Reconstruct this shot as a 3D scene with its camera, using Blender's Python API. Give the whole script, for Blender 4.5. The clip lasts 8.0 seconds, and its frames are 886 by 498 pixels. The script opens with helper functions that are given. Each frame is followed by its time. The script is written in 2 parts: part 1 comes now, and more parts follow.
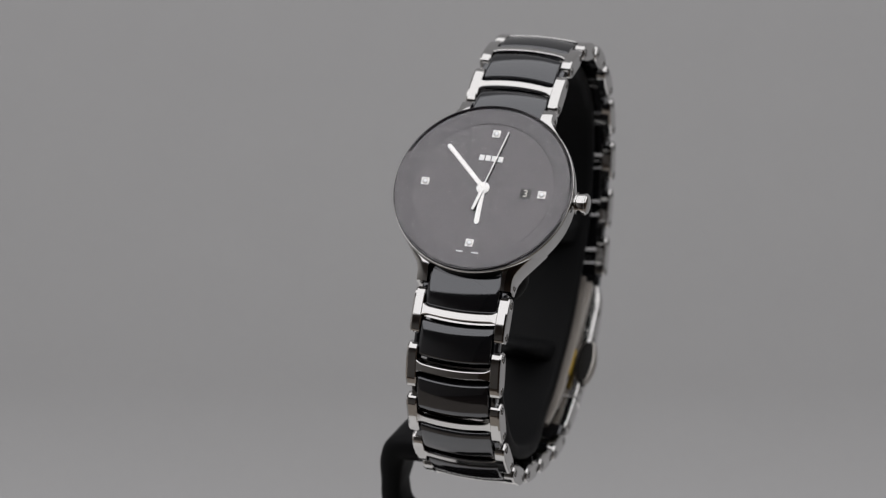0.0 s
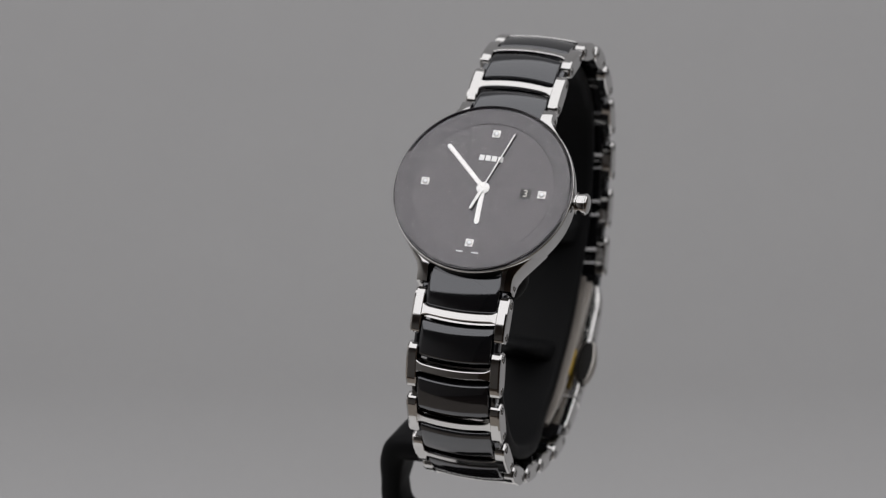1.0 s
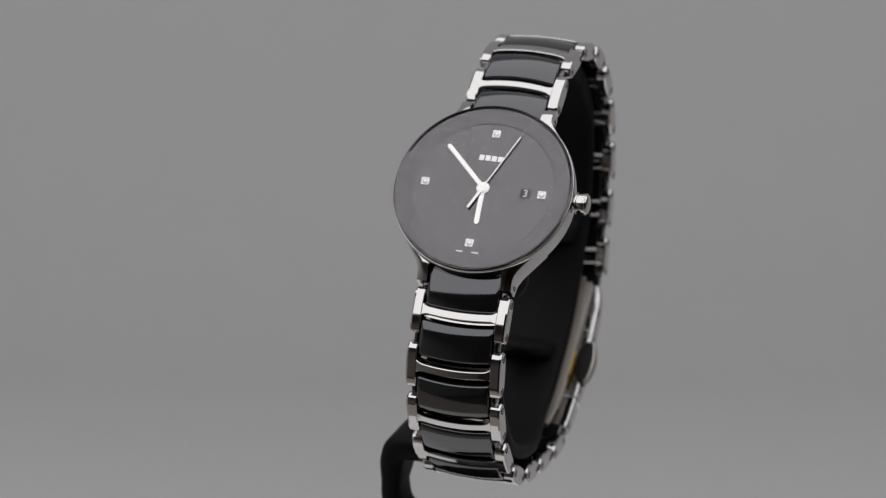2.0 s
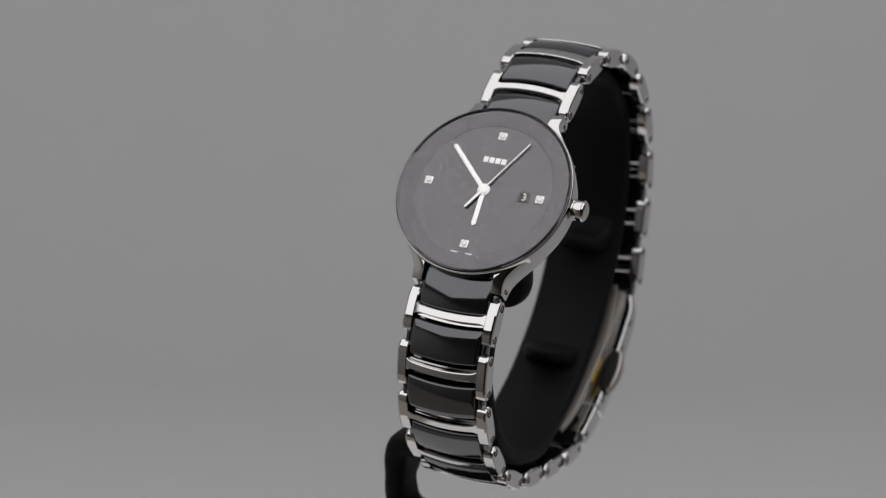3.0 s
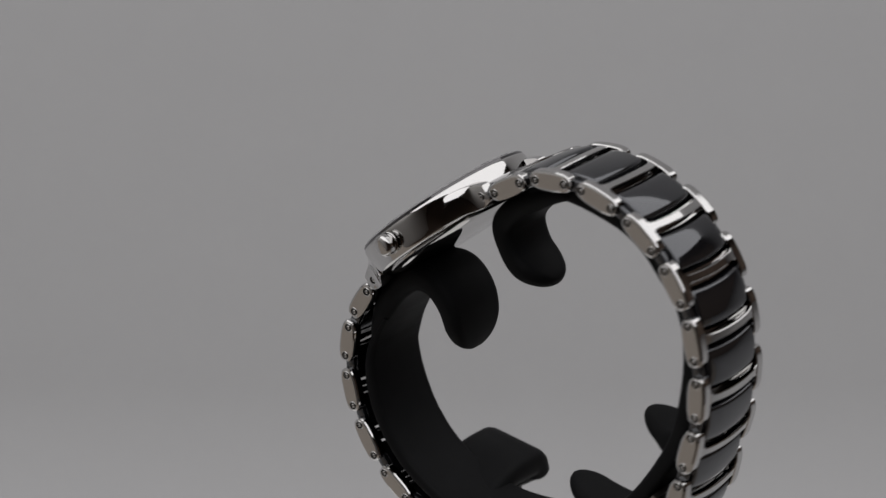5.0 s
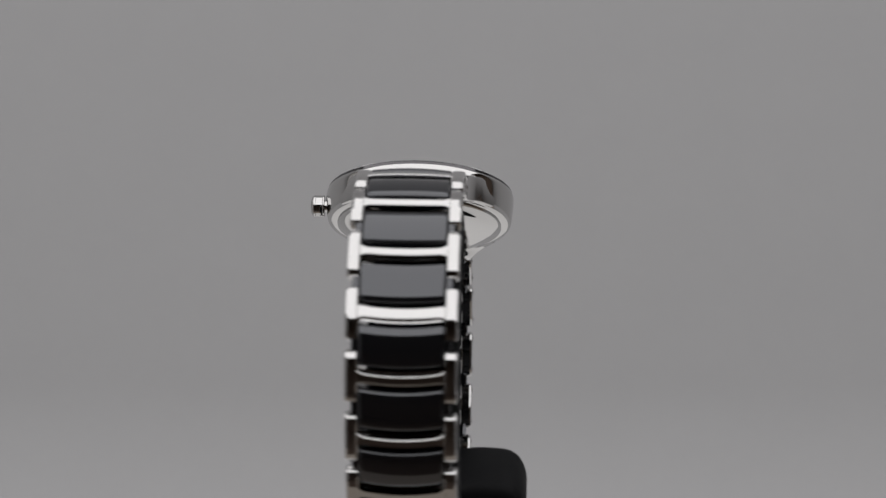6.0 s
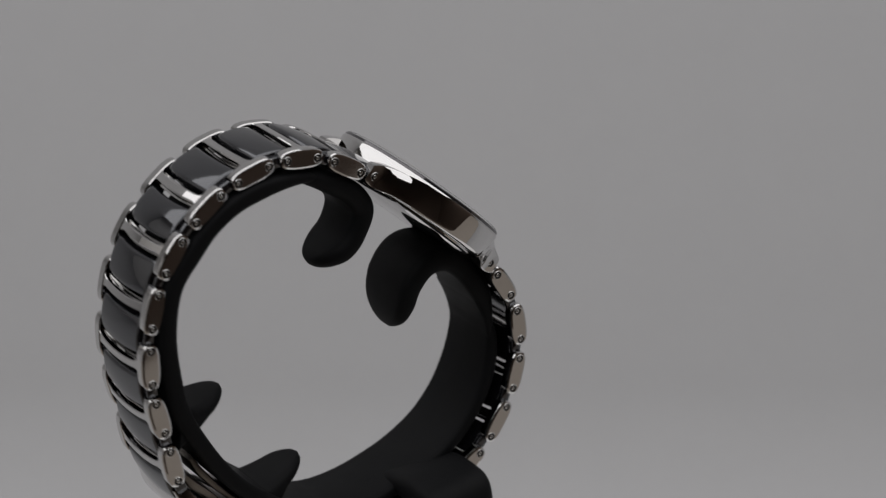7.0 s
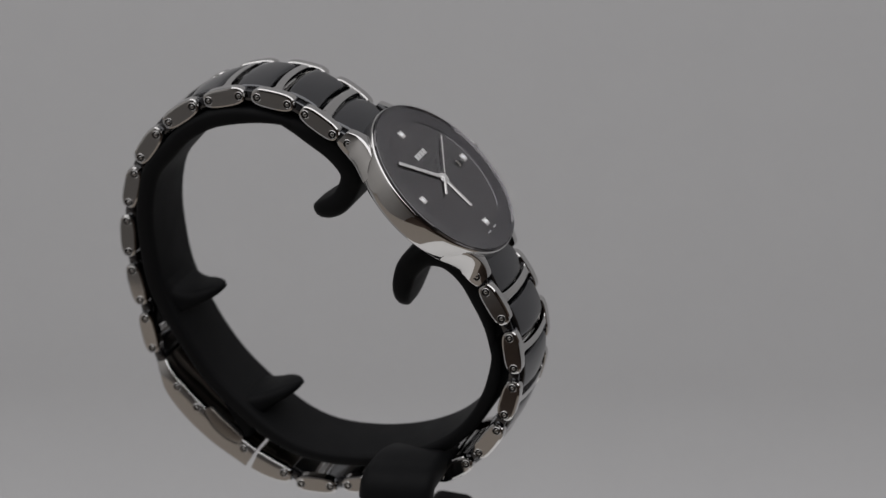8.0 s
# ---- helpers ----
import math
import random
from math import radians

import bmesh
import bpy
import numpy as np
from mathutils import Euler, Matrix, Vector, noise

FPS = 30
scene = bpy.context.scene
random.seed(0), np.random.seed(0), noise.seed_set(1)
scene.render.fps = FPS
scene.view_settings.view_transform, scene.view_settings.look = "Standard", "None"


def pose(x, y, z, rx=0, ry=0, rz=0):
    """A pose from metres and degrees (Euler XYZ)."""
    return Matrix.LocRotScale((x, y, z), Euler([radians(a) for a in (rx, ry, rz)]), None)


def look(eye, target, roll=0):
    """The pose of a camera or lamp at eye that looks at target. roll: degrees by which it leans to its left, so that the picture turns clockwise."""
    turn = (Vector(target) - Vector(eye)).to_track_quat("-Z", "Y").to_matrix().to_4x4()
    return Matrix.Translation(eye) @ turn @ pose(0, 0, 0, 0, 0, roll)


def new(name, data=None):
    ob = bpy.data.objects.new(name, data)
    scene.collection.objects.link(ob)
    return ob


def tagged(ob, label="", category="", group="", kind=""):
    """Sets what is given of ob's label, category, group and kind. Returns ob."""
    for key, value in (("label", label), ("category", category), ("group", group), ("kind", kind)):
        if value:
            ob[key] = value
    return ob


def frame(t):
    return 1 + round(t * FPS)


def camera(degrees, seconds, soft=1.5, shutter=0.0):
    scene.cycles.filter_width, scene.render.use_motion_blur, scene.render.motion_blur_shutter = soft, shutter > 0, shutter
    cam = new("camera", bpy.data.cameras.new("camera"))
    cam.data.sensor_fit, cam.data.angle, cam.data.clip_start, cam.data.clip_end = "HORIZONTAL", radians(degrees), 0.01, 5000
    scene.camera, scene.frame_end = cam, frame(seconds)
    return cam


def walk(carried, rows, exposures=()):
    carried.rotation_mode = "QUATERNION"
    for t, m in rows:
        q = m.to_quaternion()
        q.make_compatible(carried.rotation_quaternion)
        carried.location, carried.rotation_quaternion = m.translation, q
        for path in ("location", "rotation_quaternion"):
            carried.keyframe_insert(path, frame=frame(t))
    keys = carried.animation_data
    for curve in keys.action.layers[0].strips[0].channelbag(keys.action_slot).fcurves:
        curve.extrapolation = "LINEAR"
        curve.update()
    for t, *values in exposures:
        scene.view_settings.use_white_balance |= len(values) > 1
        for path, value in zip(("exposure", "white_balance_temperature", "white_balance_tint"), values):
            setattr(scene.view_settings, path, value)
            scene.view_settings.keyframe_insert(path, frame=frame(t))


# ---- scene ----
ZO = 0.046                      # height of the table paper in the plan's own levels
SPIN = [(0.0, -18.2), (1.7, -18.2), (2.6, -18.2), (2.7, -18.25), (2.8, -19.4), (2.9, -22.3), (3.0, -25.9), (3.1, -30.1), (3.3, -39.5),
        (3.5, -49.3), (3.7, -59.6), (4.0, -75.4), (4.2, -86.2), (4.5, -102.3), (4.8, -118.5), (5.1, -134.7), (5.3, -145.5), (5.5, -156.1),
        (5.8, -171.8), (6.0, -182.4), (6.2, -193.0), (6.5, -209.0), (6.8, -225.0), (7.1, -241.2), (7.3, -252.1), (7.5, -262.8),
        (7.8, -278.8), (8.0, -289.2)]

# ---- camera: it stands still, the stand turns before it
EYE = Vector((0, -0.3413, 0.25046 - ZO))
cam = camera(20.27, 8.0, soft=1.25, shutter=0.35)
_p, _y = radians(-23.66), radians(0.1834)
AIM = EYE + Vector((-math.sin(_y) * math.cos(_p), math.cos(_y) * math.cos(_p), math.sin(_p)))
cam.data.dof.use_dof = True
cam.data.dof.focus_distance, cam.data.dof.aperture_fstop = 0.363, 23
walk(cam, [(0.0, look(EYE, AIM, -0.111)), (8.0, look(EYE, AIM, -0.111))], [(0.0, 0.0), (3.5, 0.0), (5.5, 0.02), (8.0, 0.05)])

# ---- light: one large softbox over the table, in a dim room
world = bpy.data.worlds.new("world")
scene.world = world
world.use_nodes = True
world.node_tree.nodes["Background"].inputs[0].default_value = (0.02, 0.02, 0.02, 1)
world.node_tree.nodes["Background"].inputs[1].default_value = 0.3


def area_lamp(name, size_x, size_y, power, eye, target, color):
    data = bpy.data.lights.new(name, "AREA")
    data.shape, data.size, data.size_y, data.energy, data.color = "RECTANGLE", size_x, size_y, power, color
    ob = new(name, data)
    ob.matrix_world = look(eye, target)
    return ob


area_lamp("softbox_light", 1.9, 1.28, 10.6, (0, -0.09, 0.62), (0, -0.089, 0), (1.0, 0.987, 0.995))
scene.view_settings.exposure = 0.0


# ---- materials
def material(name, base, rough, metal=0.0, ior=1.5, grain=0.0, grain_size=2000.0, bump=0.0, rough_var=0.0, tint=0.0):
    m = bpy.data.materials.new(name)
    m.use_nodes = True
    nt = m.node_tree
    b = nt.nodes["Principled BSDF"]
    b.inputs["Base Color"].default_value = (*base, 1)
    b.inputs["Roughness"].default_value = rough
    b.inputs["Metallic"].default_value = metal
    b.inputs["IOR"].default_value = ior
    co = nt.nodes.new("ShaderNodeTexCoord")
    fine = nt.nodes.new("ShaderNodeTexNoise")
    fine.inputs["Scale"].default_value, fine.inputs["Detail"].default_value = grain_size, 4
    wide = nt.nodes.new("ShaderNodeTexNoise")
    wide.inputs["Scale"].default_value, wide.inputs["Detail"].default_value = grain_size / 12, 3
    for n in (fine, wide):
        nt.links.new(co.outputs["Object"], n.inputs["Vector"])
    if grain or tint:
        mixed = nt.nodes.new("ShaderNodeMath")
        mixed.operation = "ADD"
        a = nt.nodes.new("ShaderNodeMapRange")
        a.inputs["To Min"].default_value, a.inputs["To Max"].default_value = 1 - grain, 1 + grain
        nt.links.new(fine.outputs[0], a.inputs[0])
        c = nt.nodes.new("ShaderNodeMapRange")
        c.inputs["To Min"].default_value, c.inputs["To Max"].default_value = -tint, tint
        nt.links.new(wide.outputs[0], c.inputs[0])
        nt.links.new(a.outputs[0], mixed.inputs[0])
        nt.links.new(c.outputs[0], mixed.inputs[1])
        s = nt.nodes.new("ShaderNodeVectorMath")
        s.operation = "SCALE"
        s.inputs[0].default_value = base
        nt.links.new(mixed.outputs[0], s.inputs["Scale"])
        nt.links.new(s.outputs[0], b.inputs["Base Color"])
    if rough_var:
        r = nt.nodes.new("ShaderNodeMapRange")
        r.inputs["To Min"].default_value, r.inputs["To Max"].default_value = max(0, rough - rough_var), rough + rough_var
        nt.links.new(wide.outputs[0], r.inputs[0])
        nt.links.new(r.outputs[0], b.inputs["Roughness"])
    if bump:
        k = nt.nodes.new("ShaderNodeBump")
        k.inputs["Strength"].default_value, k.inputs["Distance"].default_value = 1.0, bump
        nt.links.new(fine.outputs[0], k.inputs["Height"])
        nt.links.new(k.outputs[0], b.inputs["Normal"])
    return m


PAPER = material("grey_paper", (0.360, 0.3585, 0.362), 0.9, grain=0.03, grain_size=900, tint=0.02, bump=0.00004)
TABLE = material("brown_grey_laminate", (0.26, 0.228, 0.195), 0.55, grain=0.04, grain_size=80, tint=0.04, rough_var=0.06)
ROOM = material("dim_brown_paint", (0.145, 0.105, 0.082), 0.85, grain=0.04, grain_size=40, tint=0.04)
SIDE = material("pale_wall_paint", (0.68, 0.665, 0.645), 0.85, grain=0.04, grain_size=40, tint=0.04)
STEEL = material("polished_steel", (0.58, 0.574, 0.567), 0.05, metal=1.0, rough_var=0.03, grain_size=1500)
SATIN = material("satin_steel", (0.46, 0.44, 0.415), 0.42, metal=1.0, rough_var=0.06, grain_size=2500, grain=0.03)
CERAMIC = material("black_ceramic", (0.006, 0.006, 0.007), 0.07, ior=1.96, rough_var=0.03, grain_size=1800)
BLACK = material("black_plastic", (0.0042, 0.0044, 0.0050), 0.62, ior=1.22, grain=0.1, grain_size=3000, bump=0.00001, rough_var=0.08)
DIAL = material("black_lacquer_dial", (0.0125, 0.0122, 0.0132), 0.04, ior=2.06)
MASK = material("black_metallised_rim", (0.0120, 0.0120, 0.0135), 0.06, ior=1.98)
# near-black that paints the shade of hollows which are not cut
GROOVE_SHADE = material("groove_shade_black", (0.008, 0.0075, 0.007), 0.6, ior=1.3)
WHITE = material("bright_rhodium", (0.62, 0.615, 0.61), 0.24, metal=0.8, rough_var=0.05)
STONE = material("clear_stone", (0.55, 0.56, 0.58), 0.05, ior=2.4)
PRINT = material("silver_print", (0.55, 0.55, 0.55), 0.3, metal=0.7)
BRUSHED = material("brushed_blade_steel", (0.25, 0.23, 0.21), 0.36, metal=1.0, grain=0.06, grain_size=2500)
DATE = material("date_disc_black", (0.006, 0.006, 0.006), 0.2, ior=1.65)
WHITE_PLASTIC = material("white_turntable_plastic", (0.80, 0.795, 0.785), 0.5, grain=0.03, grain_size=900, tint=0.02, rough_var=0.05)
YELLOW = material("yellow_tape", (0.42, 0.27, 0.02), 0.5, grain=0.05, grain_size=1500)
GLASS = material("coated_sapphire_glass", (1, 1, 1), 0.0, ior=1.03)
GLASS.node_tree.nodes["Principled BSDF"].inputs["Transmission Weight"].default_value = 1.0


CERAMIC.node_tree.nodes["Principled BSDF"].inputs["Specular Tint"].default_value = (0.93, 0.95, 1.0, 1)
for dark in (DIAL, MASK):
    dark.node_tree.nodes["Principled BSDF"].inputs["Specular Tint"].default_value = (1.0, 0.965, 1.0, 1)


# ---- mesh helpers (lengths in millimetres, stored in metres)
def finish(bm, sharp=38):
    bmesh.ops.recalc_face_normals(bm, faces=bm.faces)
    for f in bm.faces:
        f.smooth = True
    for e in bm.edges:
        if len(e.link_faces) == 2 and e.calc_face_angle(0) > radians(sharp):
            e.smooth = False
    return bm


def mesh_of(name, bm, *mats, sharp=38, scale=0.001):
    finish(bm, sharp)
    bmesh.ops.scale(bm, vec=(scale,) * 3, verts=bm.verts)
    me = bpy.data.meshes.new(name)
    bm.to_mesh(me)
    bm.free()
    for m in mats:
        me.materials.append(m)
    return me


def part(name, data, parent, label="", m=None):
    ob = new(name, data)
    ob.parent = parent
    if m is not None:
        ob.matrix_basis = m
    if label:
        tagged(ob, label)
    return ob


def loft(bm, rings, closed=True, cap=True, mat=0):
    """Skin a row of rings of points; closed rings, capped ends."""
    vs = [[bm.verts.new(p) for p in ring] for ring in rings]
    k = len(vs[0])
    for a, b in zip(vs, vs[1:]):
        for i in range(k if closed else k - 1):
            j = (i + 1) % k
            bm.faces.new((a[i], a[j], b[j], b[i])).material_index = mat
    if cap:
        bm.faces.new(vs[0]).material_index = mat
        bm.faces.new(list(reversed(vs[-1]))).material_index = mat
    return vs


def lathe(bm, profile, steps=96, mat=0):
    """Turn (radius, height) points about z; ends on the axis close to a point."""
    rings = []
    for r, h in profile:
        if r < 1e-6:
            rings.append([bm.verts.new((0, 0, h))])
        else:
            rings.append([bm.verts.new((r * math.cos(2 * math.pi * i / steps), r * math.sin(2 * math.pi * i / steps), h)) for i in range(steps)])
    for a, b in zip(rings, rings[1:]):
        for i in range(steps):
            j = (i + 1) % steps
            if len(a) == 1 and len(b) > 1:
                bm.faces.new((a[0], b[i], b[j])).material_index = mat
            elif len(b) == 1 and len(a) > 1:
                bm.faces.new((a[i], a[j], b[0])).material_index = mat
            elif len(a) > 1:
                bm.faces.new((a[i], a[j], b[j], b[i])).material_index = mat


def block(bm, x0, x1, y0, y1, z0, z1, bevel=0.0, seg=2, mat=0):
    vs = [bm.verts.new((x, y, z)) for x in (x0, x1) for y in (y0, y1) for z in (z0, z1)]
    fs = [bm.faces.new([vs[i] for i in q]) for q in ((0, 1, 3, 2), (4, 6, 7, 5), (0, 4, 5, 1), (2, 3, 7, 6), (0, 2, 6, 4), (1, 5, 7, 3))]
    for f in fs:
        f.material_index = mat
    if bevel:
        bmesh.ops.bevel(bm, geom=list({e for f in fs for e in f.edges}), offset=bevel, segments=seg, affect="EDGES", profile=0.5)


def spline(points, per=6):
    """A smooth run through points of any dimension (Catmull-Rom)."""
    p = [np.array(q, float) for q in points]
    p = [2 * p[0] - p[1]] + p + [2 * p[-1] - p[-2]]
    out = []
    for a, b, c, d in zip(p, p[1:], p[2:], p[3:]):
        for i in range(per):
            t = i / per
            out.append(0.5 * (2 * b + (c - a) * t + (2 * a - 5 * b + 4 * c - d) * t * t + (3 * b - a - 3 * c + d) * t ** 3))
    out.append(p[-2])
    return out


def strap(bm, rows, centre, per=6, corner=0.8, round_end=0.0, smooth=True, closed=False):
    """A band that runs along (y, z, thickness, half width) rows, its width along x about centre."""
    rows = spline(rows, per) if smooth else [np.array(r, float) for r in rows]
    n = len(rows)
    length = [0.0]
    for a, b in zip(rows, rows[1:]):
        length.append(length[-1] + float(np.hypot(*(b - a)[:2])))
    rings = []
    for i, (y, z, th, hw) in enumerate(rows):
        d = (rows[(i + 1) % n] if closed else rows[min(i + 1, n - 1)]) - (rows[i - 1] if closed or i else rows[0])
        d = d[:2] / np.hypot(*d[:2])
        nx, nz = -d[1], d[0]
        left = length[-1] - length[i]
        if round_end and left < round_end:
            q = math.sqrt(max(0.0, 1 - (1 - left / round_end) ** 2))
            hw, th = max(hw * q, 0.05), max(th * (0.2 + 0.8 * q), 0.05)
        c = min(corner, th * 0.48, hw * 0.48)
        ring = []
        for sx, sn, a0 in ((1, 1, 0), (-1, 1, 90), (-1, -1, 180), (1, -1, 270)):
            for a in (0, 30, 60, 90):
                ang = radians(a0 + a)
                u, v = sx * (hw - c) + c * math.cos(ang), sn * (th / 2 - c) + c * math.sin(ang)
                ring.append((centre + u, y + nx * v, z + nz * v))
        rings.append(ring)
    if closed:
        rings.append(rings[0])
        loft(bm, rings, cap=False)
        bmesh.ops.remove_doubles(bm, verts=bm.verts, dist=1e-5)
    else:
        loft(bm, rings)


# ---- the place: paper sweep on a table, in a closed dim room
PAPER_Z = -0.060         # level of the paper under the pedestal


def build_place():
    bm = bmesh.new()
    prof = [(-0.02, PAPER_Z), (0.03, PAPER_Z), (0.06, PAPER_Z), (0.088, PAPER_Z)]
    prof += [(0.09 + 0.06 * math.sin(radians(a)), PAPER_Z + 0.06 - 0.06 * math.cos(radians(a))) for a in range(2, 53, 2)]
    for turn, step in [(52, 0.01)] + [(52, 0.04)] * 5 + [(52 + a, 0.025) for a in range(2, 37, 2)] + [(88, 0.05)] * 4:
        prof.append((prof[-1][0] + step * math.cos(radians(turn)), prof[-1][1] + step * math.sin(radians(turn))))
    rings = []
    for y, z in prof:
        rings.append([(-1.0, y, z), (1.08, y, z)])
    vs = [[bm.verts.new(p) for p in r] for r in rings]
    for a, b in zip(vs, vs[1:]):
        bm.faces.new((a[0], a[1], b[1], b[0]))
    me = mesh_of("backdrop", bm, PAPER, scale=1.0, sharp=60)
    ob = new("backdrop", me)
    thick = ob.modifiers.new("thickness", "SOLIDIFY")
    thick.thickness, thick.offset = 0.0006, -1
    tagged(ob, "matte mid-grey seamless paper sweep curving up behind", "backdrop", kind="structure")
    for f in me.polygons:
        if f.normal.z < -0.5 or f.normal.y > 0.5:
            f.flip()
    bm = bmesh.new()
    block(bm, -1.02, 1.12, -0.15, 1.45, PAPER_Z - 0.045, PAPER_Z - 0.003, 0.004)
    tagged(new("table_top", mesh_of("table_top", bm, TABLE, scale=1.0)), "brown-grey laminate table top under the paper", "table", kind="structure")
    walls = (("wall_north", (-1.2, 1.2, 2.0, 2.1, -0.76, 1.9), ROOM), ("wall_south", (-1.2, 1.2, -2.3, -2.2, -0.76, 1.9), ROOM),
             ("wall_east", (1.2, 1.3, -2.3, 2.1, -0.76, 1.9), ROOM), ("wall_west", (-1.3, -1.04, -2.3, 2.1, -0.76, 1.9), SIDE),
             ("floor", (-1.3, 1.3, -2.3, 2.1, -0.86, -0.76), ROOM), ("ceiling", (-1.3, 1.3, -2.3, 2.1, 1.9, 2.0), ROOM))
    for name, dims, paint in walls:
        bm = bmesh.new()
        block(bm, *dims)
        tagged(new(name, mesh_of(name, bm, paint, scale=1.0)), "plain pale painted side wall of the closed room" if paint is SIDE else "plain dim brown painted surface of the closed room", name.split("_")[0], kind="structure")
    for x in (-0.95, 0.95):
        bm = bmesh.new()
        block(bm, x - 0.05, x + 0.05, -0.08, 1.4, -0.76, PAPER_Z - 0.045, 0.004)
        tagged(new("trestle", mesh_of("trestle", bm, TABLE, scale=1.0)), "brown-grey panel leg carrying the table top", "table leg", kind="structure")


build_place()

# ---- plan of the bracelet: pin places (y, z) in millimetres, in order round the loop
X0, HALF = 4.33, 7.38
PINS = [((17.54, 118.22), (21.84, 120.88)), ((24.66, 122.11), (29.55, 122.65)), ((32.53, 122.52), (37.51, 121.15)),
        ((40.30, 119.87), (44.35, 116.82)), ((46.60, 114.52), (49.38, 110.43)), ((50.63, 107.54), (51.87, 102.63)),
        ((52.35, 99.40), (52.36, 94.19)), ((51.93, 91.01), (50.79, 86.09)), ((50.12, 82.90), (49.12, 77.89))]
PINS_LOW = [((24.09, 57.98), (19.15, 58.26)), ((16.11, 59.07), (11.30, 60.10)), ((8.50, 60.90), (3.70, 62.35)),
            ((0.61, 63.53), (-3.56, 66.42)), ((-5.65, 68.72), (-8.51, 73.04)), ((-9.73, 75.97), (-10.96, 80.76)),
            ((-11.12, 84.06), (-10.41, 89.02)), ((-9.15, 92.05), (-6.64, 96.06))]
LUG_TOP, LUG_LOW = (15.13, 117.10), (-5.22, 98.42)
TILT, CY, CZ = 42.52, 2.53, 110.40      # the dial's slope and centre


def frame_of(a, b):
    """Pose of a link: x across, y along a to b, z outwards, at the middle of a and b."""
    d = Vector((0, b[0] - a[0], b[1] - a[1])).normalized()
    up = Vector((0, -d.z, d.y))
    m = Matrix(((1, 0, 0), d, up)).transposed().to_4x4()
    m.translation = Vector((X0, (a[0] + b[0]) / 2, (a[1] + b[1]) / 2 - ZO * 1000)) * 0.001
    return m


def plate(bm, half_len, low, high, inner, outer, bevel=0.22, mat=0):
    """One side plate of a link: a long rounded lozenge, bevelled on its outer face."""
    mid, hh = (low + high) / 2, (high - low) / 2
    for s in (1, -1):
        def outline(k, x):
            pts = []
            for i in range(32):
                a = 2 * math.pi * i / 32
                c, d = math.cos(a), math.sin(a)
                pts.append((s * x, (half_len - k) * math.copysign(abs(c) ** 0.72, c), mid + (hh - k) * math.copysign(abs(d) ** 0.62, d)))
            return pts
        loft(bm, [outline(0.15, inner), outline(0, inner + 0.15), outline(0, outer - bevel), outline(bevel * 0.3, outer - bevel * 0.3), outline(bevel, outer)], mat=mat)


BOW = 0.5               # how far bars and centre pieces bow away from the watch head


def arch(x, rise, half):
    return rise * (1 - (x / half) ** 2)


def link_mesh():
    bm = bmesh.new()
    plate(bm, 3.5, -1.45, 1.5, 5.7, HALF, bevel=0.36)
    rings = []
    for i in range(33):
        x = -6.1 + 12.2 * i / 32
        top, bow = 1.36 + arch(x, 0.36, 6.1), arch(x, BOW, 6.1) - BOW * 0.35
        w = 0.60 + 0.62 * max(0.0, (abs(x) - 4.6) / 1.5) ** 2.2          # the bar flares into the side plates
        ring = []
        for (y, z) in ((-w + 0.12, 0), (-w, -0.1), (-w, -0.75), (-w + 0.15, -0.9), (w - 0.15, -0.9), (w, -0.75), (w, -0.1), (w - 0.12, 0)):
            ring.append((x, y + bow, top + z))
        rings.append(ring)
    loft(bm, rings)
    # two thin ribs under the bar
    for y in (-0.75, 0.75):
        rings = []
        for i in range(9):
            x = -6.0 + 12.0 * i / 8
            b = y + arch(x, BOW, 6.1) - BOW * 0.35
            rings.append([(x, b - 0.22, -1.0), (x, b + 0.22, -1.0), (x, b + 0.22, 0.6), (x, b - 0.22, 0.6)])
        loft(bm, rings)
    return mesh_of("bracelet_link", bm, STEEL, sharp=18)


def ceramic_mesh(half_len, name="centre_piece"):
    bm = bmesh.new()
    hx, low = 5.6, -0.9
    xs = [-1, -0.985, -0.955, -0.9, -0.75, -0.5, -0.25, 0, 0.25, 0.5, 0.75, 0.9, 0.955, 0.985, 1]
    ys = [-1, -0.97, -0.91, -0.8, -0.5, 0, 0.5, 0.8, 0.91, 0.97, 1]
    top = {}
    for i, u in enumerate(xs):
        for j, v in enumerate(ys):
            x, y = u * hx, v * half_len
            edge_x, edge_y = hx * (1 - abs(u)), half_len * (1 - abs(v))
            z = 1.22 + arch(x, 0.4, 6.1) - 0.34 * v * v
            for ed, r in ((edge_x, 0.28), (edge_y, 0.45)):
                if ed < r:
                    z -= r - math.sqrt(max(0, r * r - (r - ed) ** 2))
            top[i, j] = bm.verts.new((x, y + arch(x, BOW, 6.1) - BOW * 0.35, z))
    for i in range(len(xs) - 1):
        for j in range(len(ys) - 1):
            bm.faces.new((top[i, j], top[i + 1, j], top[i + 1, j + 1], top[i, j + 1]))
    rim = [(i, 0) for i in range(len(xs))] + [(len(xs) - 1, j) for j in range(1, len(ys))]
    rim += [(i, len(ys) - 1) for i in range(len(xs) - 2, -1, -1)] + [(0, j) for j in range(len(ys) - 2, 0, -1)]
    foot = [bm.verts.new((top[k].co.x, top[k].co.y, low)) for k in rim]
    for a in range(len(rim)):
        b = (a + 1) % len(rim)
        bm.faces.new((top[rim[b]], top[rim[a]], foot[a], foot[b]))
    bm.faces.new(foot)
    for s in (-1, 1):        # the knuckles that hinge between the side plates
        block(bm, *sorted((s * 5.6, s * 6.6)), -1.15, 1.15, -1.0, 0.7, 0.3, 2)
    return mesh_of(name, bm, CERAMIC)


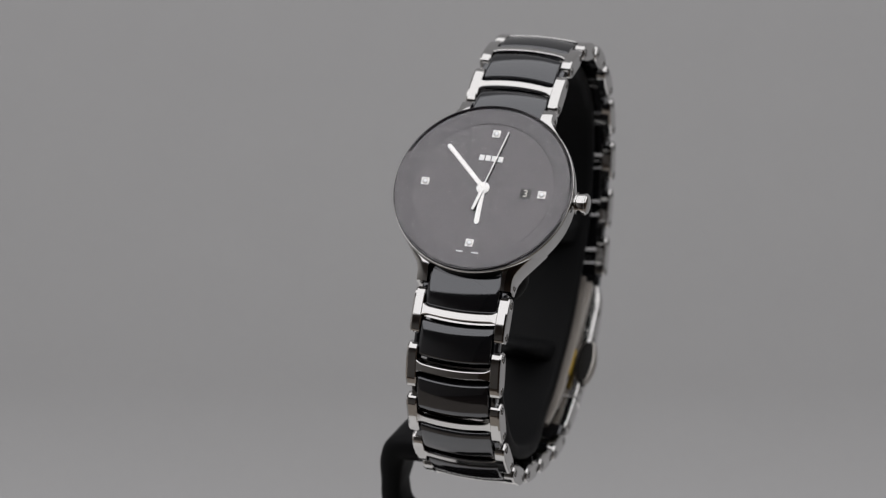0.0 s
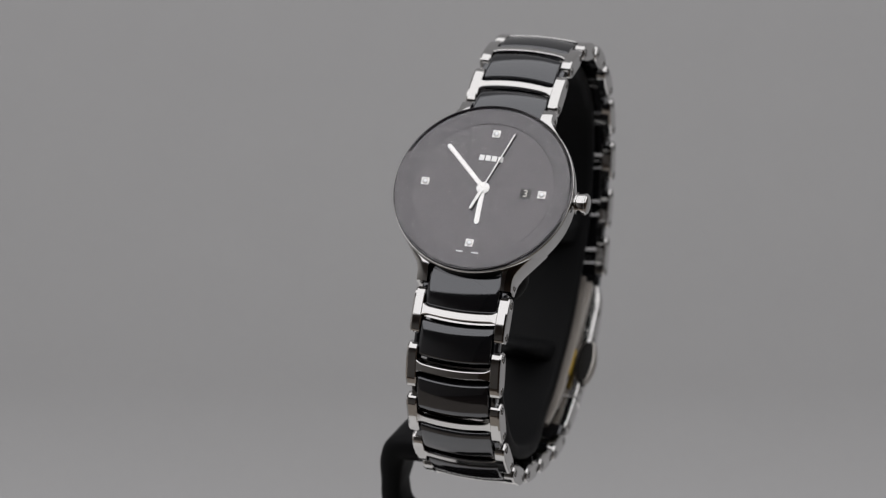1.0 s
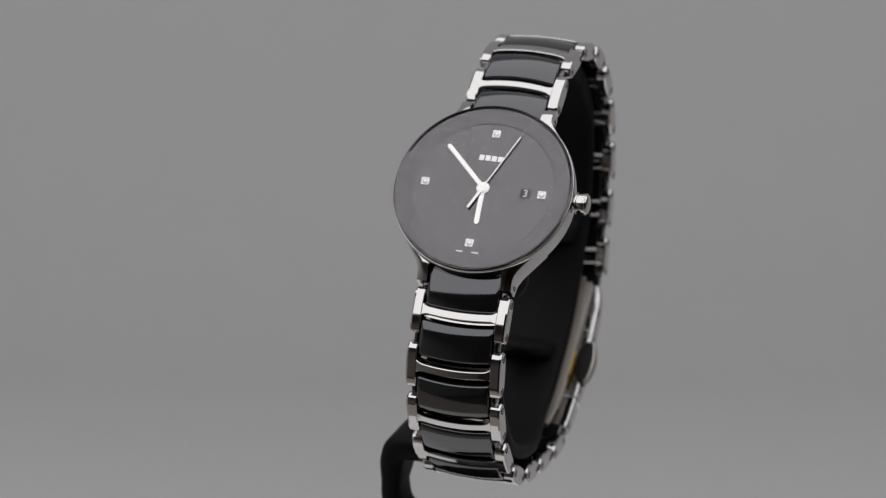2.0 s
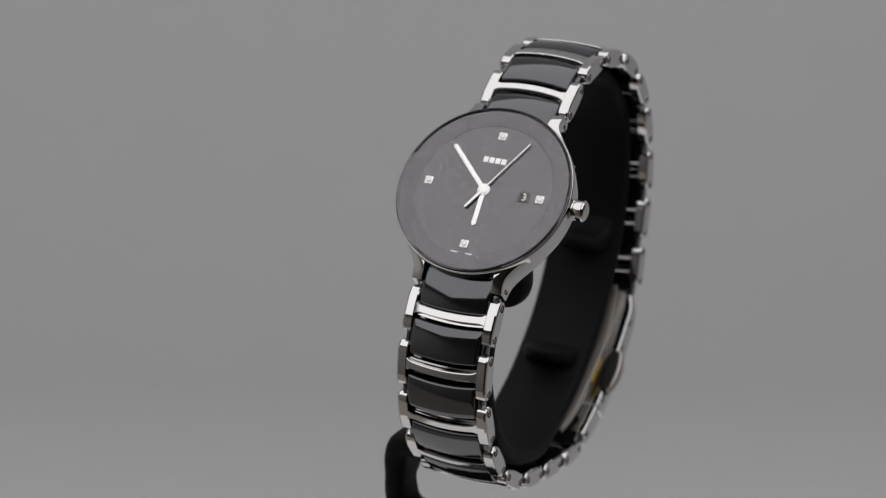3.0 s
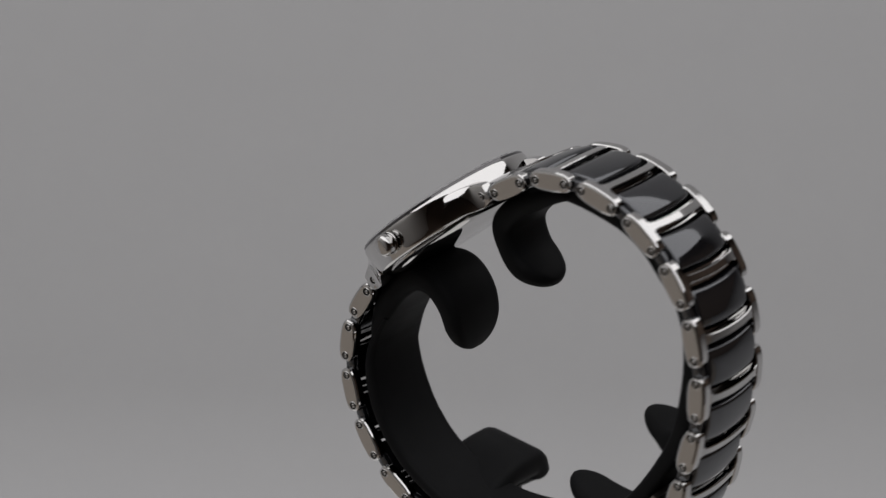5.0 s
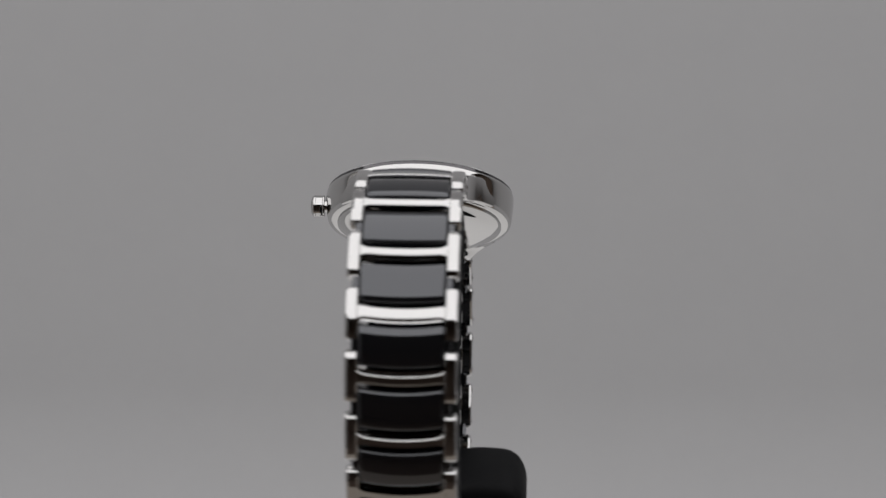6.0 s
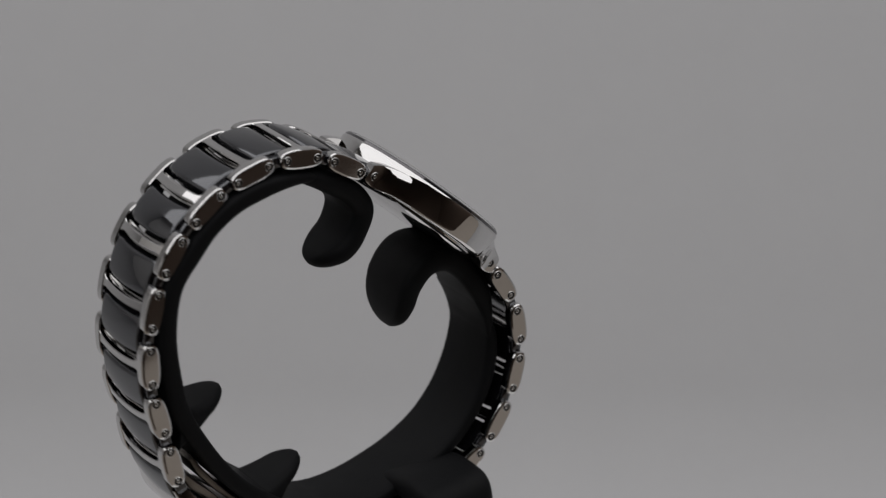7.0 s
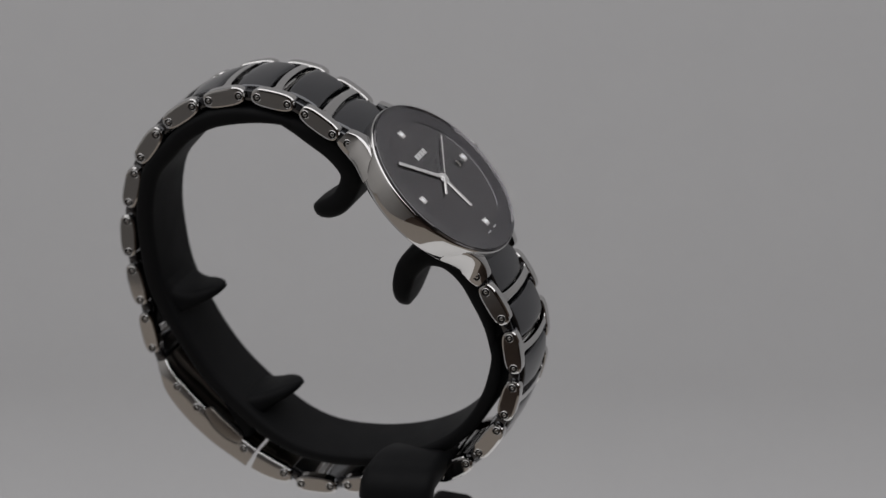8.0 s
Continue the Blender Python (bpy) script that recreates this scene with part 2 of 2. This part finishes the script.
def pin_mesh():
    bm = bmesh.new()
    lathe(bm, [(0.0, 0.05), (0.16, 0.045), (0.25, 0.02), (0.29, -0.03), (0.30, -0.12)], 20, 0)
    # the mat 1 ring and hex are not sunk; black paints their hollows' shade
    lathe(bm, [(0.30, -0.12), (0.32, 0.012), (0.60, 0.015)], 20, 1)
    lathe(bm, [(0.60, 0.015), (0.64, 0.035), (0.69, 0.0), (0.71, -0.06)], 20, 0)
    lathe(bm, [(0.0, 0.1), (0.09, 0.1), (0.1, 0.06)], 6, 1)
    return mesh_of("pin", bm, STEEL, GROOVE_SHADE)


def build_bracelet(watch):
    link, centre, centre_end, pin = link_mesh(), ceramic_mesh(2.72), ceramic_mesh(3.1), pin_mesh()

    def place_link(a, b, way):
        ob = part("bracelet_link", link, watch, "polished steel H-shaped bracelet link", frame_of(a, b) @ way)
        span = math.dist(a, b) / 2000
        for s in (1, -1):
            for y in (-span, span):
                part("pin", pin, ob, m=pose(s * (HALF + 0.01) / 1000, y, 0, 0, 90 * s, 0))

    turned = pose(0, 0, 0, 0, 0, 180)
    for a, b in PINS:
        place_link(a, b, Matrix.Identity(4))
    for a, b in PINS_LOW:
        place_link(a, b, turned)
    for run, way in ((PINS, Matrix.Identity(4)), (PINS_LOW, turned)):
        for (a, b), (c, d) in zip(run, run[1:]):
            part("centre_piece", centre, watch, "glossy black ceramic centre link", frame_of(b, c) @ way)
    part("centre_piece", centre_end, watch, "glossy black ceramic centre link", frame_of(LUG_TOP, PINS[0][0]))
    part("centre_piece", centre_end, watch, "glossy black ceramic centre link", frame_of(PINS_LOW[-1][1], LUG_LOW) @ turned)
    part("centre_piece", centre, watch, "glossy black ceramic centre link", frame_of(PINS[-1][1], (47.9, 74.9)))
    part("centre_piece", centre, watch, "glossy black ceramic centre link", frame_of((27.1, 59.3), PINS_LOW[0][0]) @ turned)


def at_plan(bm):
    bmesh.ops.translate(bm, vec=(0, 0, -ZO * 1000), verts=bm.verts)
    return bm


def build_clasp(watch):
    bm = bmesh.new()
    strap(bm, [(48.5, 76.0, 1.8, 6.2), (47.1, 73.6, 2.4, 7.25), (45.55, 71.05, 3.6, 7.35), (42.5, 67.75, 4.1, 7.35), (38.5, 64.45, 4.2, 7.35), (32.8, 60.9, 3.9, 7.35)], X0, corner=0.35)
    cover = part("clasp_cover", mesh_of("clasp_cover", at_plan(bm), STEEL), watch, "polished steel folding clasp cover")
    bm = bmesh.new()
    strap(bm, [(32.1, 60.7, 3.7, 7.35), (29.6, 59.65, 3.5, 7.35), (27.05, 59.0, 2.9, 7.35), (26.0, 58.95, 2.0, 7.2)], X0, corner=0.35)
    end = part("clasp_end_link", mesh_of("clasp_end_link", at_plan(bm), STEEL), watch, "polished steel clasp end link")
    for parent, y, z in ((cover, 45.1, 71.75), (cover, 41.8, 68.6), (cover, 33.9, 62.5), (end, 27.1, 59.3)):
        for s in (1, -1):
            part("pin", bpy.data.meshes["pin"], parent, m=pose((X0 + s * 7.37) / 1000, y / 1000, z / 1000 - ZO, 0, 90 * s, 0))
    bm = bmesh.new()
    strap(bm, [(44.8, 78.4, 0.8, 4.2), (43.1, 75.4, 1.1, 4.5), (38.6, 70.2, 0.9, 4.8), (32.6, 66.2, 0.9, 4.8), (26.8, 63.4, 0.9, 4.8), (21.5, 61.9, 0.9, 4.4)], X0 + 0.9, corner=0.2)
    blade = part("clasp_blade", mesh_of("clasp_blade", at_plan(bm), BRUSHED), watch, "curved brushed steel folding blade")
    bm = bmesh.new()
    strap(bm, [(46.6, 76.6, 0.8, 5.2), (45.2, 74.7, 1.3, 5.2), (42.6, 72.2, 1.1, 5.0), (39.0, 68.4, 0.7, 4.6), (33.4, 64.6, 0.7, 4.6), (29.0, 62.6, 0.7, 4.6)], X0 + 0.5, corner=0.2)
    part("clasp_blade", mesh_of("clasp_blade", at_plan(bm), BRUSHED), watch, "curved dull steel folding blade")
    bm = bmesh.new()
    strap(bm, [(36.6, 68.4, 1.1, 2.0), (34.6, 67.1, 1.1, 2.0), (32.6, 65.9, 1.1, 2.0)], X0 + 3.9, corner=0.2)
    part("tape", mesh_of("tape", at_plan(bm), YELLOW), watch, "strip of yellow protective tape on the clasp blade")
    # push buttons: half ovals let into the inner edge of the cover, (along, across, thickness)
    oval = [(-75.0, -26.3, 1.2), (-74.3, -26.05, 1.7), (-72.5, -25.8, 2.3), (-71.2, -25.75, 2.4), (-69.8, -25.8, 2.3), (-68.2, -26.05, 1.7), (-67.5, -26.3, 1.2)]

    def oval_rows(grow, hw):
        return [(-0.76 * (u * (1 + grow * 0.006) + grow * 0.43) + 0.65 * v, -0.65 * (u * (1 + grow * 0.006) + grow * 0.43) - 0.76 * v, th + grow, hw * (0.25 + 0.75 * math.sqrt(max(0.0, 1 - ((u + 71.25) / 3.85) ** 2)))) for u, v, th in oval]
    # the -x button's darker metal stands in for the shade of its recess
    for x, hw, face in ((X0 + 7.3, 1.75, SATIN), (X0 - 7.1, 0.6, BRUSHED)):
        bm = bmesh.new()
        strap(bm, oval_rows(0.0, hw), x, corner=0.9 * hw)
        # the seat is a solid band; its black stands in for recess shade
        seat = bmesh.new()
        strap(seat, oval_rows(0.6, hw * 0.7), x, corner=0.3)
        part("button_seat", mesh_of("button_seat", at_plan(seat), GROOVE_SHADE), cover, "dark band round the push button, coloured as a recess in shade")
        part("push_button", mesh_of("push_button", at_plan(bm), face), cover, "long brushed steel push button set in the clasp edge")


def build_case(watch):
    """The head is drawn flat (x to 3 o'clock, y to 12, z out of the dial) and laid into the bracelet's slope."""
    t = radians(TILT)
    lay = Matrix(((1, 0, 0, X0 / 1000), (0, math.cos(t), -math.sin(t), CY / 1000), (0, math.sin(t), math.cos(t), CZ / 1000 - ZO), (0, 0, 0, 1)))

    def put(name, me, label="", parent=watch, m=Matrix.Identity(4)):
        return part(name, me, parent, label, (lay @ m) if parent is watch else m)

    bm = bmesh.new()
    lathe(bm, [(0, -4.5), (12.3, -4.5), (12.95, -4.46), (13.25, -4.34), (13.45, -4.1), (13.55, -3.8), (13.62, -3.4), (13.74, -2.4), (13.83, -1.5), (13.86, -0.6), (13.85, -0.25), (13.8, -0.04), (13.72, 0.04), (13.6, 0.05), (13.48, 0.05), (13.48, -1.0), (0, -1.0)], 128)
    case = put("case", mesh_of("case", bm, STEEL), "round polished steel watch case")
    bm = bmesh.new()
    lathe(bm, [(0, -5.55), (9.5, -5.5), (10.6, -5.3), (11.7, -4.95), (12.05, -4.7), (12.1, -4.3), (0, -4.3)], 96)
    put("case_back", mesh_of("case_back", bm, STEEL), "polished steel case back")
    # lugs
    for sx in (1, -1):
        for sy in (1, -1):
            bm = bmesh.new()
            rings = []
            for y, xi, xo, lo, hi in ((8.0, 5.7, 11.1, -4.3, -0.5), (9.4, 5.7, 10.1, -4.4, -0.55), (10.4, 5.7, 9.35, -4.5, -0.65), (11.3, 5.7, 8.6, -4.7, -0.8), (12.1, 5.7, 8.0, -4.95, -1.0), (12.8, 5.7, 7.6, -5.12, -1.22), (13.5, 5.7, 7.42, -5.18, -1.48), (14.1, 5.7, 7.38, -5.14, -1.74), (14.7, 5.7, 7.38, -4.98, -2.05), (15.05, 5.7, 7.38, -4.78, -2.35)):
                b = min(0.35, (hi - lo) * 0.2)
                ring = [(xi, lo), (xi, hi), (xo - b, hi), (xo - b * 0.3, hi - b * 0.3), (xo, hi - b), (xo, lo + b), (xo - b * 0.3, lo + b * 0.3), (xo - b, lo)]
                rings.append([(sx * x, sy * y, z) for x, z in ring])
            loft(bm, rings)
            lug = put("lug", mesh_of("lug", bm, STEEL, sharp=30), "polished steel lug")
            part("pin", bpy.data.meshes["pin"], lug, m=pose(sx * 0.00739, sy * 0.0138, -0.0036, 0, 90 * sx, 0))
    # crown
    bm = bmesh.new()
    lathe(bm, [(0, 2.75), (1.0, 2.75), (1.35, 2.62), (1.58, 2.35), (1.62, 2.0), (1.62, 0.9), (1.5, 0.72), (0.9, 0.7), (0.9, -1.2), (0, -1.2)], 36)
    crown = put("crown", mesh_of("crown", bm, STEEL), "polished steel winding crown", m=pose(0.0133, 0.0002, -0.0018, 0, 90, 0) @ Matrix.Diagonal((0.98, 0.98, 1.0, 1.0)))
    bm = bmesh.new()
    lathe(bm, [(1.5, 0.74), (1.68, 0.8), (1.7, 0.95), (1.64, 1.02)], 36)
    lathe(bm, [(1.6, 2.0), (1.67, 2.06), (1.66, 2.3), (1.55, 2.36)], 36)
    part("crown_ring", mesh_of("crown_ring", bm, STEEL), crown)
    # dial side
    bm = bmesh.new()
    lathe(bm, [(0, -0.1), (11.6, -0.1), (11.6, -0.95), (0, -0.95)], 96)
    dial = put("dial", mesh_of("dial", bm, DIAL), "glossy black dial")
    bm = bmesh.new()
    lathe(bm, [(10.72, -0.1), (10.78, -0.07), (10.9, -0.03), (11.2, 0.01), (12.7, 0.17), (13.15, 0.23), (13.4, 0.42), (13.54, 0.48), (13.64, 0.4), (13.67, 0.06), (13.5, 0.05)], 128)
    put("bezel_ring", mesh_of("bezel_ring", bm, MASK, sharp=8), "black metallised ring round the dial under the glass")
    bm = bmesh.new()
    lathe(bm, [(0, 0.56), (12.7, 0.56), (13.1, 0.53), (13.34, 0.46), (13.44, 0.5), (13.42, 0.6), (13.2, 0.74), (12.7, 0.83), (9.0, 0.9), (0, 0.92)], 128)
    glass = put("crystal", mesh_of("crystal", bm, GLASS, sharp=60), "clear domed sapphire watch glass")
    glass.visible_shadow = False
    # hour markers
    bm = bmesh.new()
    block(bm, -0.64, 0.64, -0.64, 0.64, -0.05, 0.16, 0.05, 1)
    marker = mesh_of("hour_marker", bm, WHITE)
    bm = bmesh.new()
    lathe(bm, [(0, 0.30), (0.22, 0.29), (0.38, 0.18), (0.38, 0.1)], 8)
    stone = mesh_of("stone", bm, STONE, sharp=10)
    bm = bmesh.new()
    lathe(bm, [(0.38, 0.165), (0.42, 0.20), (0.47, 0.165)], 16)
    collet = mesh_of("collet", bm, SATIN)
    for x, y in ((0, 9.1), (9.1, 0), (0, -9.1), (-9.1, 0)):
        ob = part("hour_marker", marker, dial, "square bright steel marker set with a small stone", pose(x / 1000, y / 1000, -0.0001))
        part("stone", stone, ob)
        part("collet", collet, ob)
    # date
    bm = bmesh.new()
    block(bm, -0.85, 0.85, -0.8, 0.8, 0.0, 0.03, 0.0)
    window = part("date_window", mesh_of("date_window", bm, DATE), dial, "small black date window", pose(0.0066, -0.0001, -0.0001))
    text = bpy.data.curves.new("date_digit", "FONT")
    text.body, text.size, text.align_x, text.align_y, text.extrude, text.offset = "3", 1.65, "CENTER", "CENTER", 0.01, 0.0
    tmp = bpy.data.objects.new("date_digit", text)
    scene.collection.objects.link(tmp)
    bpy.context.view_layer.update()
    me = bpy.data.meshes.new_from_object(tmp.evaluated_get(bpy.context.evaluated_depsgraph_get()))
    bpy.data.objects.remove(tmp)
    me.transform(Matrix.Scale(0.001, 4))
    me.materials.append(SATIN)
    part("date_digit", me, window, "light grey date numeral", pose(0, 0, 0.00008))
    # maker's mark as four plain blocks, and the fine print by six o'clock
    bm = bmesh.new()
    for i in range(4):
        block(bm, -1.88 + i * 0.97, -1.06 + i * 0.97, -0.46, 0.46, 0, 0.05, 0.03, 1)
    part("emblem", mesh_of("emblem", bm, PRINT), dial, "row of four plain silver blocks", pose(0.0001, 0.0050, -0.0001))
    for x0, s in ((-1.75, 1), (0.65, 1)):
        bm = bmesh.new()
        for i in range(5):
            block(bm, x0 + i * 0.22, x0 + i * 0.22 + 0.15, -0.1, 0.1, 0, 0.02)
        part("fine_print", mesh_of("fine_print", bm, PRINT), dial, "row of tiny silver printed bars", pose(0, -0.01055, -0.0001))
    # hands
    def hand(name, length, width, tail, tail_width, h, hub, label):
        bm = bmesh.new()
        pts = []
        for i in range(9):
            a = math.pi * i / 8
            pts.append((width / 2 * math.cos(a), length - width / 2 + width / 2 * math.sin(a)))
        if tail:
            pts += [(-width / 2, 0.3), (-tail_width / 2, 0.0), (-tail_width / 2, -tail + 0.2), (-tail_width / 2 + 0.15, -tail), (tail_width / 2 - 0.15, -tail), (tail_width / 2, -tail + 0.2), (tail_width / 2, 0.0), (width / 2, 0.3)]
        else:
            pts += [(-width / 2, 0), (width / 2, 0)]
        loft(bm, [[(x, y, 0) for x, y in pts], [(x, y, 0.07) for x, y in pts], [(x * 0.72, y, 0.12) for x, y in pts]])
        lathe(bm, [(0, -0.02), (hub - 0.04, -0.02), (hub, 0.02), (hub, 0.1), (hub - 0.1, 0.14), (0, 0.14)], 32)
        me = mesh_of(name, bm, WHITE)
        return part(name, me, watch, label, lay @ pose(0, 0, h / 1000))
    hour = hand("hour_hand", 6.0, 0.78, 0, 0, -0.03, 1.0, "white baton hour hand")
    minute = hand("minute_hand", 9.45, 0.72, 0, 0, 0.1, 0.86, "white baton minute hand")
    second = hand("second_hand", 9.75, 0.2, 3.9, 0.5, 0.26, 0.68, "thin white sweep seconds hand with a counterweight tail")
    hour.matrix_basis = hour.matrix_basis @ pose(0, 0, 0, 0, 0, -177.3)
    minute.matrix_basis = minute.matrix_basis @ pose(0, 0, 0, 0, 0, 47.3)
    return lay @ pose(0, 0, 0.0002), second


def build_stand():
    stand = new("display_stand")
    tagged(stand, "matte black plastic open-ring watch display stand on the grey paper", "display stand")
    hw, XS = 6.1, X0 - 1.5      # half width and middle of the ring band
    bm = bmesh.new()
    inner = [(22.6, 116.3), (25.6, 117.5), (29.2, 118.0), (33.3, 117.7), (37.3, 116.5), (40.9, 114.2), (43.7, 111.1), (46.7, 107.2), (47.9, 101.5), (47.7, 95.5), (46.4, 88.5), (42.8, 80.5), (38.8, 74.7), (34.2, 70.3),
             (28.0, 65.9), (22.0, 63.7), (15.0, 63.3), (9.2, 64.3), (4.3, 66.3), (0.2, 69.0), (-3.0, 72.6), (-5.1, 76.5), (-6.2, 80.2), (-6.4, 83.8), (-5.3, 87.2), (-3.5, 90.4)]
    rows = []
    for i, p in enumerate(inner):
        a, b = inner[max(i - 1, 0)], inner[min(i + 1, len(inner) - 1)]
        d = np.array([b[0] - a[0], b[1] - a[1]])
        d /= np.hypot(*d)
        end = min(1.0, 0.3 + 0.25 * i, 0.3 + 0.25 * (len(inner) - 1 - i))
        th = 2.8 if i < 6 else 2.9 if i <= 10 else 2.5 if i <= 14 else 2.2
        rows.append((p[0] - d[1] * th / 2, p[1] + d[0] * th / 2 + (0.7 if i > 10 else 0.0), th * end, hw - max(0, i - 21) * 0.2 - max(0, 3 - i) ** 1.5 * 0.32))
    strap(bm, rows, XS, per=4, corner=0.9)
    for v in bm.verts:          # the front of the ring swings over to sit under the links
        if v.co.z < 100:
            u = min(1.0, max(0.0, (26 - v.co.y) / 18))
            v.co.x += 2.0 * u * u * (3 - 2 * u)
    part("ring", mesh_of("ring", at_plan(bm), BLACK), stand)
    tongues = (("upper_tongue", [(29.0, 119.5, 0.8, 5.0), (25.6, 118.8, 2.2, 5.6), (22.0, 117.2, 3.2, 5.7), (17.9, 114.5, 3.5, 5.4), (15.7, 111.4, 3.6, 5.0), (16.4, 108.2, 3.4, 4.8), (18.5, 105.5, 3.4, 4.7), (23.0, 103.3, 3.2, 4.5)]),
               ("lower_tongue", [(-7.0, 84.5, 0.6, 5.2), (-6.6, 88.6, 1.9, 5.7), (-5.4, 92.6, 3.4, 5.8), (-2.8, 96.8, 3.9, 5.4), (0.6, 99.4, 4.0, 5.5), (4.2, 99.3, 4.0, 5.6), (6.9, 96.6, 3.7, 5.6), (8.0, 92.9, 3.2, 5.4), (8.4, 88.9, 2.7, 5.2)]))
    for name, rows in tongues:
        bm = bmesh.new()
        strap(bm, rows, X0 - 0.9 if name == "upper_tongue" else X0 + 0.25, per=18, corner=1.4, round_end=5.2)
        part(name, mesh_of(name, at_plan(bm), BLACK), stand)
    for rows in ([(48.0, 86.0, 8.4, 5.4), (45.6, 85.8, 4.8, 4.9), (42.6, 86.4, 2.6, 3.9), (38.7, 88.0, 1.9, 2.8)], [(35.6, 67.4, 8.4, 5.4), (33.4, 68.8, 4.8, 4.9), (30.2, 70.8, 2.6, 3.9), (25.9, 73.0, 1.9, 2.8)]):
        bm = bmesh.new()
        strap(bm, rows, XS, per=16, corner=1.2, round_end=4.0)
        part("prong", mesh_of("prong", at_plan(bm), BLACK), stand)
    # side arm, post and foot: one bent bar
    bm = bmesh.new()
    path = [(4.0, 64.2, 2.2), (1.0, 64.9, 3.2), (-3.0, 65.6, 4.2), (-6.5, 65.6, 4.4), (-9.0, 65.1, 4.4), (-10.0, 62.7, 4.0), (-10.0, 59.5, 3.3), (-9.9, 56.5, 3.2), (-9.2, 53.7, 3.3), (-7.0, 52.2, 3.7), (0.0, 52.0, 4.0), (9.0, 52.0, 4.0)]
    run = spline(path, 5)
    rings = []
    for i, (x, z, th) in enumerate(run):
        d = run[min(i + 1, len(run) - 1)] - run[max(i - 1, 0)]
        d = d[:2] / np.hypot(*d[:2])
        nx, nz = -d[1], d[0]
        low = min(1.0, max(0.0, (63.0 - z) / 5.0))
        wide, mid, soft = 5.9 - 2.3 * low, 5.4 - 3.0 * low, min(1.7, th * 0.47)
        ring = []
        for sy, sn, a0 in ((1, 1, 0), (-1, 1, 90), (-1, -1, 180), (1, -1, 270)):
            for a in (0, 30, 60, 90):
                g = radians(a0 + a)
                u, v = sy * (wide - soft) + soft * math.cos(g), sn * (th / 2 - soft) + soft * math.sin(g)
                ring.append((x + nx * v, mid + u, z + nz * v + ((-0.6 - 0.1 * u) * min(1.0, max(0.0, (z - 58) / 5)))))
        rings.append(ring)
    loft(bm, rings)
    part("arm", mesh_of("arm", at_plan(bm), BLACK), stand)
    return stand


def build_pedestal():
    """The small column that lifts the stand's foot off the table."""
    bm = bmesh.new()
    lathe(bm, [(0, 52.2), (5.2, 52.2), (6.0, 51.6), (6.0, 6.0), (7.0, 4.2), (16.0, 3.6), (17.0, 2.6), (17.0, 0.0), (0, 0.0)], 48)
    ob = new("pedestal", mesh_of("pedestal", bm, BLACK))
    tagged(ob, "slim matte black round pedestal column under the stand", "pedestal")
    return ob


def build_turntable():
    """The slow white disc that carries the pedestal round."""
    bm = bmesh.new()
    lathe(bm, [(0, 11.8), (20, 11.8), (20.4, 12.0), (71.0, 12.0), (72.2, 11.6), (72.8, 10.6), (72.8, 4.0), (71.8, 2.6), (68.0, 2.4), (67.0, 0.0), (0, 0.0)], 120)
    ob = new("turntable", mesh_of("turntable", bm, WHITE_PLASTIC))
    tagged(ob, "round white plastic turntable disc lying on the grey paper", "turntable")
    return ob


turntable = build_turntable()
pedestal = build_pedestal()
stand = build_stand()
watch = new("wristwatch")
tagged(watch, "black ceramic and polished steel wristwatch closed round its stand", "wristwatch")
build_bracelet(watch)
build_clasp(watch)
SECOND_BASE, second_hand = build_case(watch)


def motions():
    """The stand and the watch on it turn together; the seconds hand steps once a second."""
    for thing in (stand, watch):
        walk(thing, [(t, pose(0, 0, 0, 0, 0, a)) for t, a in SPIN])
    walk(pedestal, [(t, pose(0, 0, PAPER_Z + 0.0118, 0, 0, a)) for t, a in SPIN])
    walk(turntable, [(t, pose(0, 0, PAPER_Z, 0, 0, a)) for t, a in SPIN])
    rows = []
    for n in range(9):
        turn = SECOND_BASE @ pose(0, 0, 0, 0, 0, -(11.4 + 6.1 * n))
        start, end = (0.0 if n == 0 else n - 0.6), min(8.0, n + 0.3)
        rows += [(start, turn), (end, turn)]
    walk(second_hand, rows)


motions()
